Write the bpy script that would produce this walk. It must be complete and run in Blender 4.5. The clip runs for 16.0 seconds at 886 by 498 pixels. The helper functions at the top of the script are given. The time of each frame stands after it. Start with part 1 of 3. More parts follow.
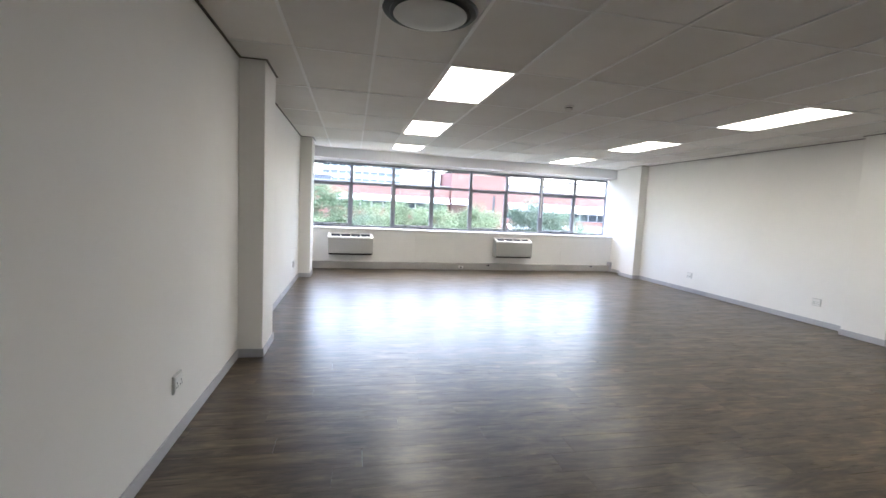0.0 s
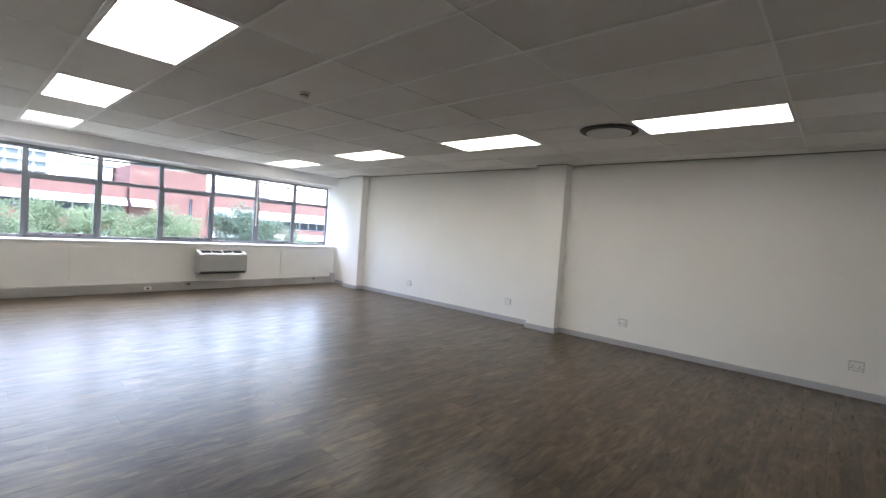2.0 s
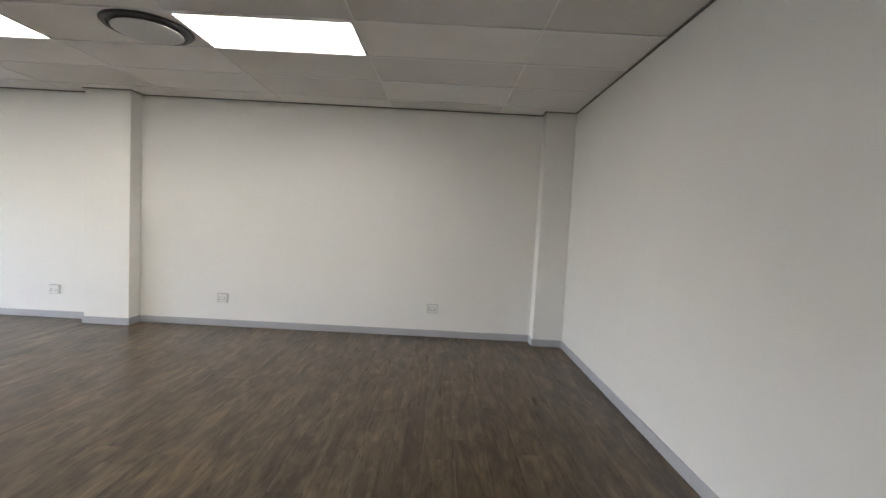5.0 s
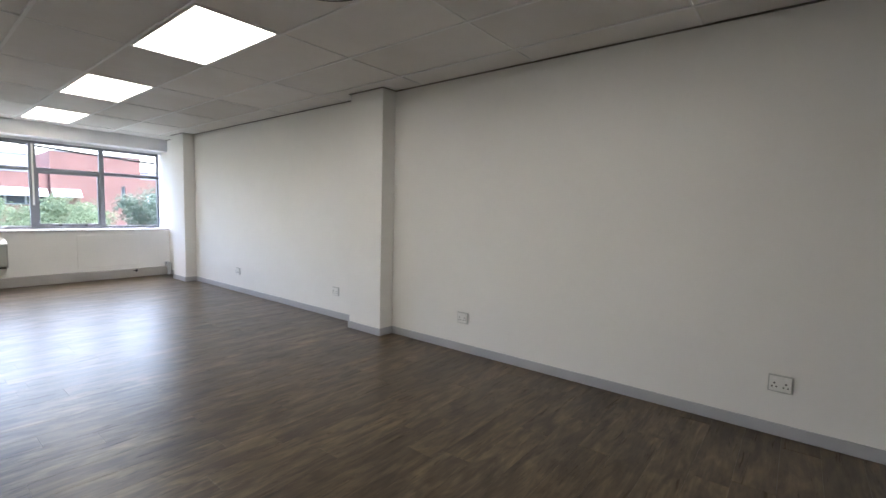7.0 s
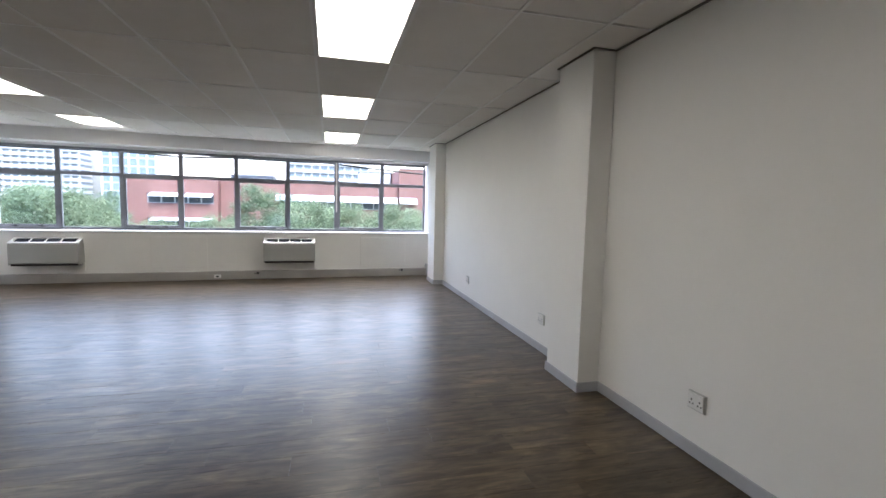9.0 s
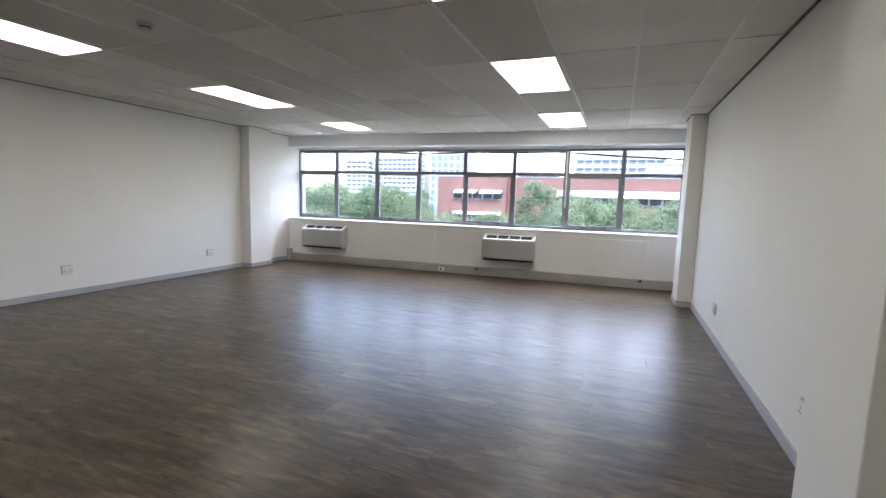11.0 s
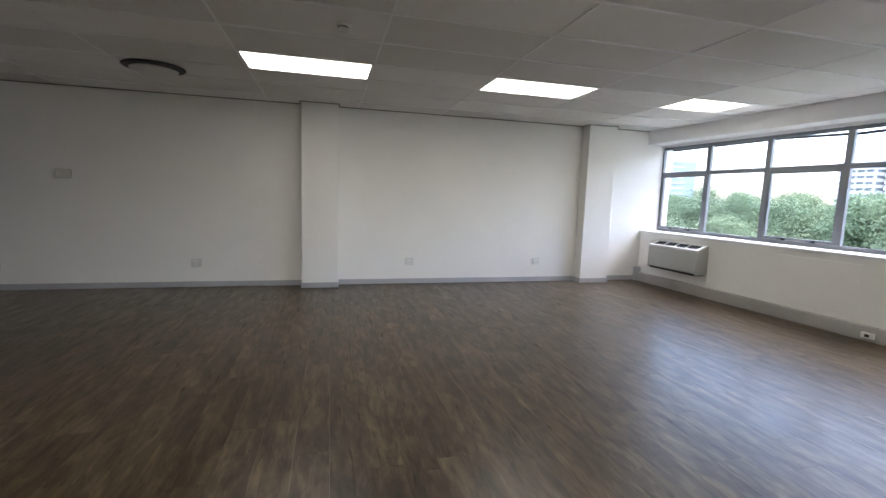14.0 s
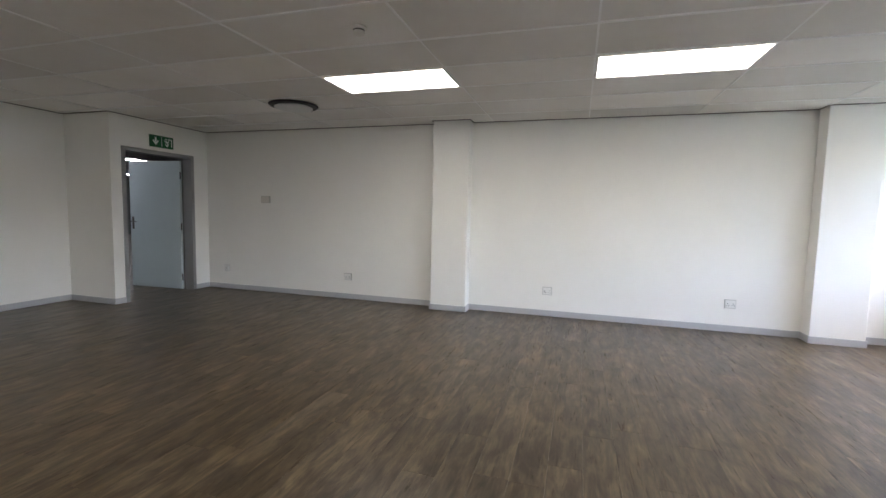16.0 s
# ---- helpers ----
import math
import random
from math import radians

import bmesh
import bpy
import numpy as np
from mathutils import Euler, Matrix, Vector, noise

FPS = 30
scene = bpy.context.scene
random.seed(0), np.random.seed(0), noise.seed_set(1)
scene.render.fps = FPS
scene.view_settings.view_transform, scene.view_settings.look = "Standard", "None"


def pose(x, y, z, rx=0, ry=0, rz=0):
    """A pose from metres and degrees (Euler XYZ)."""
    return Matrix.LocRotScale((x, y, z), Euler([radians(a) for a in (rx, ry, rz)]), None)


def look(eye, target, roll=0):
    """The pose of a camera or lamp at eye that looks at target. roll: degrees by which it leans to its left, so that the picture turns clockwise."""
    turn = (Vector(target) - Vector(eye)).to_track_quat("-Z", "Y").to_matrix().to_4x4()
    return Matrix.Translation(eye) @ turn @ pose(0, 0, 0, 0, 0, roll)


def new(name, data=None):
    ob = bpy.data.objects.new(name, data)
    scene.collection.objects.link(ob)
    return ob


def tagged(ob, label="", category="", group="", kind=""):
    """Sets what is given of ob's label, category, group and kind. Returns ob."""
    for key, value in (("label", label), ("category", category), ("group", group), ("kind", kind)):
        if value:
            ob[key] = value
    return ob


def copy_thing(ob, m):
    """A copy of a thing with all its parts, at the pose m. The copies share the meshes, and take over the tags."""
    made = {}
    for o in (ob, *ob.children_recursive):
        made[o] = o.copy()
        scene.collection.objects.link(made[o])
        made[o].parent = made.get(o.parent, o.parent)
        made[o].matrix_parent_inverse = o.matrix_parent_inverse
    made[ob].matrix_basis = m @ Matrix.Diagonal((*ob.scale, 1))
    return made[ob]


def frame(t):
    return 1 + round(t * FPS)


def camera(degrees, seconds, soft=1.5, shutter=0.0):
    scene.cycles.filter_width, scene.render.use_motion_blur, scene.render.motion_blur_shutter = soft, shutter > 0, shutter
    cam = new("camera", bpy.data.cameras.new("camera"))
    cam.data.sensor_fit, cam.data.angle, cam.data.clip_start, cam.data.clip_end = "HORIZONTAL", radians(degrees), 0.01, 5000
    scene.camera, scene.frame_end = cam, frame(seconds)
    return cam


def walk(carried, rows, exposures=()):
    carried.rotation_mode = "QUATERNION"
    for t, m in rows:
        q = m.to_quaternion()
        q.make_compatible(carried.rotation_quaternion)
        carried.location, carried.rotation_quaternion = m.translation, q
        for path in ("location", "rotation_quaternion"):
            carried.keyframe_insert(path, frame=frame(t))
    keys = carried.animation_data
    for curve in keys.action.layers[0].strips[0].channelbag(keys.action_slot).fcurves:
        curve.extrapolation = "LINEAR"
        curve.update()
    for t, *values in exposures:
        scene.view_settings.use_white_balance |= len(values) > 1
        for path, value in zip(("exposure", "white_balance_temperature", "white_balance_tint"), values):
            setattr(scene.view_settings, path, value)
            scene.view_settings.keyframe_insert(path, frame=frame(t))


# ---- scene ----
cam = camera(90.0, 16.0)
PATH = [
    (0, (-0.611, -0.372, 1.375), (-0.207, 1.578, 1.192), 2.8),
    (0.5, (-0.589, -0.071, 1.367), (0.075, 1.809, 1.213), 3.0),
    (1, (-0.541, 0.147, 1.368), (0.324, 1.944, 1.229), 3.6),
    (1.5, (-0.44, 0.329, 1.393), (0.66, 1.995, 1.277), 3.7),
    (2, (-0.437, 0.479, 1.371), (1.046, 1.819, 1.302), 4.1),
    (2.5, (-0.422, 0.554, 1.315), (1.392, 1.396, 1.279), 4.8),
    (3, (-0.393, 0.55, 1.299), (1.574, 0.911, 1.271), 4.8),
    (3.5, (-0.269, 0.543, 1.282), (1.729, 0.497, 1.213), 4.7),
    (3.7, (-0.162, 0.482, 1.279), (1.834, 0.369, 1.2), 4.3),
    (5.8, (1.546, 0.21, 1.288), (3.525, 0.451, 1.139), 1.7),
    (6, (1.722, 0.222, 1.287), (3.684, 0.585, 1.144), 2.0),
    (6.5, (2.094, 0.248, 1.272), (3.905, 1.083, 1.122), 1.3),
    (7, (2.479, 0.271, 1.287), (4.032, 1.521, 1.127), 1.5),
    (7.5, (2.775, 0.366, 1.306), (4.112, 1.847, 1.164), 1.6),
    (8, (3.121, 0.451, 1.326), (4.183, 2.14, 1.175), 1.3),
    (8.5, (3.454, 0.56, 1.345), (4.233, 2.394, 1.173), 1.1),
    (9, (3.785, 0.704, 1.356), (4.279, 2.634, 1.179), 1.4),
    (9.5, (4.075, 0.846, 1.367), (4.125, 2.836, 1.172), 1.7),
    (9.7, (4.19, 0.929, 1.362), (4.067, 2.915, 1.16), 1.7),
    (11.8, (5.07, 2.439, 1.358), (3.964, 4.088, 1.118), 1.6),
    (12, (5.113, 2.567, 1.339), (3.879, 4.123, 1.097), 1.6),
    (12.5, (5.168, 2.927, 1.323), (3.704, 4.265, 1.067), 2.2),
    (13, (5.123, 3.323, 1.346), (3.482, 4.434, 1.078), 1.9),
    (13.5, (5.067, 3.644, 1.339), (3.256, 4.452, 1.08), 1.9),
    (14, (4.991, 4.007, 1.337), (3.069, 4.505, 1.099), 1.9),
    (14.5, (4.859, 4.367, 1.347), (2.888, 4.636, 1.145), 1.7),
    (15, (4.738, 4.794, 1.367), (2.746, 4.789, 1.181), 2.1),
    (15.5, (4.5, 5.214, 1.341), (2.523, 4.966, 1.171), 1.9),
    (16, (4.313, 5.535, 1.325), (2.406, 4.954, 1.159), 1.3),
]
walk(cam, [(t, look(eye, target, roll)) for t, eye, target, roll in PATH],
     [(t, stops, 5780, 18) for t, stops in ((0, 4.12), (1, 3.95), (2, 3.78), (2.5, 3.88), (3.5, 4.38), (6, 4.25), (7, 3.75), (8, 3.62), (9, 3.45), (9.7, 3.45), (12, 3.42), (12.5, 3.36), (13.5, 3.32), (14.5, 3.78), (15.5, 3.92), (16, 4.05))])

# ---- light ----
world = bpy.data.worlds.new("overcast_sky")
scene.world = world
world.use_nodes = True
wn, wl = world.node_tree.nodes, world.node_tree.links
sky = wn.new("ShaderNodeTexSky")
sky.sky_type, sky.sun_disc = "NISHITA", False
sky.sun_elevation, sky.sun_rotation = radians(58), radians(10)
sky.dust_density, sky.air_density, sky.ozone_density = 4.0, 1.0, 1.0
grey = wn.new("ShaderNodeHueSaturation")
grey.inputs["Saturation"].default_value = 0.95
wl.new(sky.outputs[0], grey.inputs["Color"])
wl.new(grey.outputs[0], wn["Background"].inputs["Color"])
wn["Background"].inputs["Strength"].default_value = 0.125

sun_data = bpy.data.lights.new("sun", "SUN")
sun_data.energy, sun_data.angle, sun_data.color = 1.0, radians(25), (1.0, 0.97, 0.92)
sun = new("sun", sun_data)
sun.matrix_world = look((20, -30, 60), (0, 20, 0))

PANEL = 0.75     # glow of the ceiling panels


# ---- materials ----
class Nodes:
    def __init__(self, name, rough=0.6, metal=0.0, spec=0.5):
        self.m = bpy.data.materials.new(name)
        self.m.use_nodes = True
        self.n, self.l = self.m.node_tree.nodes, self.m.node_tree.links
        self.b = self.n["Principled BSDF"]
        self.b.inputs["Roughness"].default_value = rough
        self.b.inputs["Metallic"].default_value = metal
        self.b.inputs["Specular IOR Level"].default_value = spec

    def add(self, kind, **sets):
        node = self.n.new(kind)
        for k, v in sets.items():
            node.inputs[k].default_value = v
        return node

    def coords(self, scale=(1, 1, 1), world_space=True):
        mp = self.add("ShaderNodeMapping", Scale=scale)
        if world_space:
            self.l.new(self.n.new("ShaderNodeNewGeometry").outputs["Position"], mp.inputs["Vector"])
        else:
            self.l.new(self.n.new("ShaderNodeTexCoord").outputs["Object"], mp.inputs["Vector"])
        return mp.outputs[0]

    def noise(self, scale, detail=4.0, rough=0.55, stretch=(1, 1, 1), distortion=0.0, world_space=True):
        t = self.add("ShaderNodeTexNoise", Scale=scale, Detail=detail, Roughness=rough, Distortion=distortion)
        self.l.new(self.coords(stretch, world_space), t.inputs["Vector"])
        return t.outputs["Fac"]

    def ramp(self, fac, stops):
        r = self.n.new("ShaderNodeValToRGB")
        e = r.color_ramp.elements
        while len(e) < len(stops):
            e.new(0.5)
        for el, (p, c) in zip(e, stops):
            el.position, el.color = p, (*c, 1)
        self.l.new(fac, r.inputs[0])
        return r.outputs[0]

    def mix(self, kind, fac, a, b):
        x = self.n.new("ShaderNodeMix")
        x.data_type, x.blend_type = "RGBA", kind
        for sock, v in ((x.inputs[0], fac), (x.inputs[6], a), (x.inputs[7], b)):
            if isinstance(v, bpy.types.NodeSocket):
                self.l.new(v, sock)
            else:
                sock.default_value = v if isinstance(v, (int, float)) else (*v, 1)
        return x.outputs[2]

    def bump(self, height, strength=0.2, distance=0.002, after=None):
        b = self.add("ShaderNodeBump", Strength=strength, Distance=distance)
        self.l.new(height, b.inputs["Height"])
        if after is not None:
            self.l.new(after, b.inputs["Normal"])
        self.l.new(b.outputs[0], self.b.inputs["Normal"])
        return b.outputs[0]

    def colour(self, sock):
        self.l.new(sock, self.b.inputs["Base Color"])
        return self


def painted(name, base, rough=0.6, vary=0.06, grain=180.0, bump=0.08, spec=0.4, metal=0.0, world_space=True):
    """A paint or plastic coat: soft blotches, faint grain and relief."""
    k = Nodes(name, rough, metal, spec)
    dark = tuple(c * (1 - vary) for c in base)
    lite = tuple(min(1, c * (1 + vary * 0.5)) for c in base)
    k.colour(k.ramp(k.noise(1.3, 5, 0.6, world_space=world_space), [(0.3, dark), (0.7, lite)]))
    n1 = k.bump(k.noise(grain, 3, 0.6, world_space=world_space), bump, 0.0015)
    k.bump(k.noise(4.0, 3, world_space=world_space), 0.12, 0.004, n1)
    return k.m


M_WALL = painted("wall_paint", (0.86, 0.85, 0.815), 0.62, 0.025, 220, 0.10, 0.35)
M_BULK = painted("bulkhead_paint", (0.80, 0.80, 0.80), 0.55, 0.03, 220, 0.08, 0.35)
M_SILLWALL = painted("sill_wall_paint", (0.80, 0.79, 0.75), 0.5, 0.05, 160, 0.12, 0.4)
M_SKIRT = painted("skirting_vinyl", (0.47, 0.475, 0.495), 0.4, 0.12, 120, 0.06)
M_TRUNK = painted("trunking_plaster", (0.42, 0.40, 0.37), 0.6, 0.2, 90, 0.15)
M_TBAR = painted("grid_enamel", (0.86, 0.855, 0.84), 0.4, 0.05, 120, 0.03)
M_TRIM = painted("shadow_trim", (0.16, 0.15, 0.14), 0.6, 0.1, 120, 0.05)
M_ALU = painted("window_aluminium", (0.22, 0.235, 0.26), 0.45, 0.10, 200, 0.05, 0.5, 0.3)
M_BLACK = painted("black_plastic", (0.02, 0.02, 0.022), 0.45, 0.2, 200, 0.05)
M_PLATE = painted("white_plastic", (0.80, 0.80, 0.77), 0.3, 0.02, 200, 0.02, 0.5)
M_BOXSHADE = painted("box_plastic_shaded", (0.52, 0.52, 0.50), 0.4, 0.04, 200, 0.02, 0.5)
M_BLANK = painted("blank_plate_plastic", (0.62, 0.60, 0.55), 0.4, 0.04, 200, 0.02, 0.5)
M_CREAM = painted("aged_cream_plastic", (0.72, 0.70, 0.65), 0.4, 0.05, 200, 0.02, 0.5)
M_AC = painted("unit_enamel", (0.43, 0.435, 0.41), 0.42, 0.07, 160, 0.05, 0.45)
M_ACTOP = painted("unit_top_enamel", (0.64, 0.65, 0.64), 0.35, 0.05, 160, 0.04, 0.5)
M_SLOT = painted("grille_mesh", (0.07, 0.085, 0.11), 0.5, 0.25, 60, 0.3)
M_DOOR = painted("door_paint", (0.52, 0.60, 0.62), 0.35, 0.05, 130, 0.05, 0.5)
M_FRAME = painted("door_frame_paint", (0.28, 0.28, 0.28), 0.42, 0.1, 130, 0.05, 0.5)
M_STEEL = painted("handle_steel", (0.10, 0.095, 0.09), 0.35, 0.1, 200, 0.03, 0.5, 0.6)
M_DIFF = painted("diffuser_enamel", (0.62, 0.62, 0.61), 0.45, 0.05, 150, 0.04)
M_GREEN = painted("sign_green", (0.012, 0.10, 0.045), 0.4, 0.15, 100, 0.03)
M_SIGNWHITE = painted("sign_white", (0.75, 0.80, 0.76), 0.4, 0.05, 100, 0.03)
M_DIMWALL = painted("back_room_wall", (0.20, 0.21, 0.21), 0.7, 0.1, 120, 0.1)
M_SLAB = painted("concrete_slab", (0.30, 0.30, 0.29), 0.8, 0.15, 60, 0.3)

k = Nodes("ceiling_tile", 0.8, 0, 0.25)
isl = k.n.new("ShaderNodeNewGeometry").outputs["Random Per Island"]
# tone per tile also paints in how sagging tiles catch light unevenly
tone = k.ramp(isl, [(0.0, (0.74, 0.725, 0.70)), (0.7, (0.84, 0.825, 0.80)), (1.0, (0.88, 0.865, 0.84))])
spots = k.ramp(k.noise(1.1, 5, 0.6), [(0.35, (0.93, 0.92, 0.90)), (0.65, (1, 1, 1))])
k.colour(k.mix("MULTIPLY", 1.0, tone, spots))
k.bump(k.noise(260, 4, 0.7), 0.25, 0.002)
M_TILE = k.m

# vinyl planks: brown-grey, streaked along x, worn and lightly embossed
k = Nodes("vinyl_plank", 0.4, 0, 0.43)
obr = k.n.new("ShaderNodeObjectInfo").outputs["Random"]
isl = k.n.new("ShaderNodeNewGeometry").outputs["Random Per Island"]
both = k.n.new("ShaderNodeMath")
both.operation = "ADD"
k.l.new(obr, both.inputs[0]); k.l.new(isl, both.inputs[1])
frac = k.n.new("ShaderNodeMath")
frac.operation = "FRACT"
k.l.new(both.outputs[0], frac.inputs[0])
plank_tone = k.ramp(frac.outputs[0], [(0.0, (0.063, 0.045, 0.025)), (0.5, (0.075, 0.054, 0.031)), (1.0, (0.088, 0.065, 0.039))])


def plank_noise(scale, detail, rough, stretch, distortion=0.0):
    """Grain that starts afresh on every plank."""
    t = k.add("ShaderNodeTexNoise", Scale=scale, Detail=detail, Roughness=rough, Distortion=distortion)
    t.noise_dimensions = "4D"
    far = k.n.new("ShaderNodeMath")
    far.operation = "MULTIPLY"
    far.inputs[1].default_value = 37.0
    k.l.new(frac.outputs[0], far.inputs[0])
    k.l.new(far.outputs[0], t.inputs["W"])
    k.l.new(k.coords(stretch), t.inputs["Vector"])
    return t.outputs["Fac"]


streak = k.ramp(plank_noise(3.6, 5, 0.62, (0.7, 4.4, 1), 0.9), [(0.32, (0.50, 0.48, 0.45)), (0.50, (1.0, 0.99, 0.98)), (0.68, (1.60, 1.58, 1.54))])
blotch = k.ramp(plank_noise(5.0, 3, 0.6, (0.6, 1.9, 1), 1.2), [(0.36, (0.55, 0.53, 0.50)), (0.50, (1.0, 1.0, 1.0)), (0.64, (1.50, 1.49, 1.47))])
fine = k.ramp(plank_noise(30.0, 4, 0.7, (0.16, 2.6, 1)), [(0.3, (0.72, 0.71, 0.70)), (0.7, (1.22, 1.22, 1.22))])
# dark, rough open grain and cracks pressed into the wear layer
pits = k.ramp(plank_noise(6.0, 5, 0.68, (0.42, 5.5, 1), 1.6), [(0.59, (1, 1, 1)), (0.66, (0, 0, 0))])
wood = k.mix("MULTIPLY", 1.0, k.mix("MULTIPLY", 1.0, k.mix("MULTIPLY", 1.0, plank_tone, streak), blotch), fine)
k.colour(k.mix("MULTIPLY", 1.0, wood, k.mix("MIX", pits, (0.66, 0.63, 0.60), (1, 1, 1))))
rr = k.ramp(k.noise(5.0, 5, 0.6, (0.5, 2.0, 1)), [(0.3, (0.28, 0.28, 0.28)), (0.7, (0.38, 0.38, 0.38))])
k.l.new(k.mix("MIX", pits, (0.6, 0.6, 0.6), rr), k.b.inputs["Roughness"])
n1 = k.bump(plank_noise(7.0, 4, 0.6, (0.30, 3.4, 1), 0.5), 0.22, 0.0035)
k.bump(plank_noise(46, 3, 0.6, (0.15, 2.5, 1)), 0.20, 0.001, n1)
M_PLANK = k.m


def glowing(name, colour, strength, fading=None):
    k = Nodes(name, 0.5)
    k.b.inputs["Base Color"].default_value = (0.8, 0.8, 0.8, 1)
    k.b.inputs["Emission Color"].default_value = (*colour, 1)
    k.b.inputs["Emission Strength"].default_value = strength
    if fading:
        sep = k.n.new("ShaderNodeSeparateXYZ")
        k.l.new(k.n.new("ShaderNodeTexCoord").outputs["Object"], sep.inputs[0])
        r = k.add("ShaderNodeMapRange")
        for i, v in enumerate((*fading, strength, strength * 0.02), 1):
            r.inputs[i].default_value = v
        k.l.new(sep.outputs[1], r.inputs[0])
        k.l.new(r.outputs[0], k.b.inputs["Emission Strength"])
    return k.m


M_GLOW = glowing("lit_panel", (1.0, 0.93, 0.73), PANEL)
M_GLOWHALF = glowing("half_lit_panel", (1.0, 0.93, 0.73), PANEL, (-0.05, 0.30))
M_GLOWBACK = glowing("back_room_panel", (1.0, 0.98, 0.93), 1.8)

k = Nodes("window_glass", 0.02)
tr = k.n.new("ShaderNodeBsdfTransparent")
gl = k.add("ShaderNodeBsdfGlossy", Roughness=0.02)
lw = k.add("ShaderNodeLayerWeight", Blend=0.5)
pw = k.n.new("ShaderNodeMath")
pw.operation = "POWER"
pw.inputs[1].default_value = 4.0
fr = k.n.new("ShaderNodeMath")
fr.operation = "MULTIPLY_ADD"
fr.inputs[1].default_value, fr.inputs[2].default_value = 0.7, 0.03
k.l.new(lw.outputs["Facing"], pw.inputs[0]); k.l.new(pw.outputs[0], fr.inputs[0])
mixs = k.n.new("ShaderNodeMixShader")
tr.inputs[0].default_value = (0.93, 0.96, 0.95, 1)
k.l.new(fr.outputs[0], mixs.inputs[0]); k.l.new(tr.outputs[0], mixs.inputs[1]); k.l.new(gl.outputs[0], mixs.inputs[2])
k.l.new(mixs.outputs[0], k.n["Material Output"].inputs["Surface"])
M_GLASS = k.m

k = Nodes("red_brick", 0.85, 0, 0.3)
br = k.add("ShaderNodeTexBrick", Scale=1.0)
br.inputs["Color1"].default_value, br.inputs["Color2"].default_value = (0.25, 0.115, 0.095, 1), (0.21, 0.095, 0.08, 1)
br.inputs["Mortar"].default_value = (0.30, 0.22, 0.19, 1)
br.inputs["Brick Width"].default_value, br.inputs["Row Height"].default_value, br.inputs["Mortar Size"].default_value = 0.24, 0.085, 0.008
mp = k.add("ShaderNodeMapping", Rotation=(radians(90), 0, 0))
k.l.new(k.n.new("ShaderNodeNewGeometry").outputs["Position"], mp.inputs["Vector"])
k.l.new(mp.outputs[0], br.inputs["Vector"])
k.colour(k.mix("MULTIPLY", 1.0, br.outputs[0], k.ramp(k.noise(0.35, 5, 0.6), [(0.3, (0.82, 0.80, 0.8)), (0.7, (1.12, 1.1, 1.1))])))
M_BRICK = k.m
M_AWNING = painted("awning_white", (0.78, 0.78, 0.77), 0.6, 0.08, 8, 0.1)
M_FARGLASS = painted("dark_glazing", (0.07, 0.08, 0.10), 0.15, 0.3, 3, 0.02, 0.5)
M_FARFRAME = painted("far_frame", (0.45, 0.46, 0.48), 0.5, 0.1, 8, 0.05)
M_ROOF = painted("roof_grey", (0.34, 0.34, 0.35), 0.8, 0.15, 6, 0.2)
M_TOWER = painted("tower_render", (0.56, 0.56, 0.56), 0.75, 0.06, 3, 0.1)
M_TOWERGLASS = painted("tower_glazing", (0.28, 0.31, 0.34), 0.2, 0.2, 2, 0.02, 0.5)
M_BLUEGLASS = painted("blue_tower_glazing", (0.22, 0.27, 0.33), 0.25, 0.2, 2, 0.02, 0.5)
M_LOUVRE = painted("plant_louvre", (0.10, 0.11, 0.13), 0.6, 0.2, 8, 0.1)
M_BARK = painted("bark", (0.12, 0.09, 0.065), 0.9, 0.4, 30, 0.6)
M_GROUND = painted("ground_grass_and_paving", (0.13, 0.14, 0.10), 0.9, 0.35, 2, 0.3)


def leafy(name, a, b):
    k = Nodes(name, 0.75, 0, 0.1)
    isl = k.n.new("ShaderNodeNewGeometry").outputs["Random Per Island"]
    c = k.mix("MULTIPLY", 1.0, k.ramp(isl, [(0, a), (1, b)]), k.ramp(k.noise(0.5, 3), [(0.3, (0.82, 0.84, 0.82)), (0.7, (1.12, 1.1, 1.1))]))
    k.colour(c)
    tl = k.n.new("ShaderNodeBsdfTranslucent")
    k.l.new(c, tl.inputs[0])
    ms = k.add("ShaderNodeMixShader", Fac=0.45)
    k.l.new(k.b.outputs[0], ms.inputs[1]); k.l.new(tl.outputs[0], ms.inputs[2])
    k.l.new(ms.outputs[0], k.n["Material Output"].inputs["Surface"])
    return k.m


# leaf greens, paled and greyed so the colour carries the outdoor haze
M_LEAF = [leafy("leaves_yellow_green", (0.155, 0.205, 0.125), (0.225, 0.275, 0.17)),
          leafy("leaves_green", (0.125, 0.18, 0.11), (0.19, 0.25, 0.155)),
          leafy("leaves_dark_green", (0.12, 0.165, 0.125), (0.175, 0.22, 0.165))]


# ---- mesh helpers ----
def box(bm, x0, y0, z0, x1, y1, z1, bevel=0.0):
    r = bmesh.ops.create_cube(bm, size=1, matrix=Matrix.Translation(((x0 + x1) / 2, (y0 + y1) / 2, (z0 + z1) / 2)) @ Matrix.Diagonal((abs(x1 - x0), abs(y1 - y0), abs(z1 - z0), 1)))
    if bevel:
        es = list({e for v in r["verts"] for e in v.link_edges})
        bmesh.ops.bevel(bm, geom=es, offset=bevel, segments=2, affect="EDGES", profile=0.5)
    return bm


def cyl(bm, r0, r1, depth, m, seg=32, caps=True):
    bmesh.ops.create_cone(bm, cap_ends=caps, segments=seg, radius1=r0, radius2=r1, depth=depth, matrix=m)
    return bm


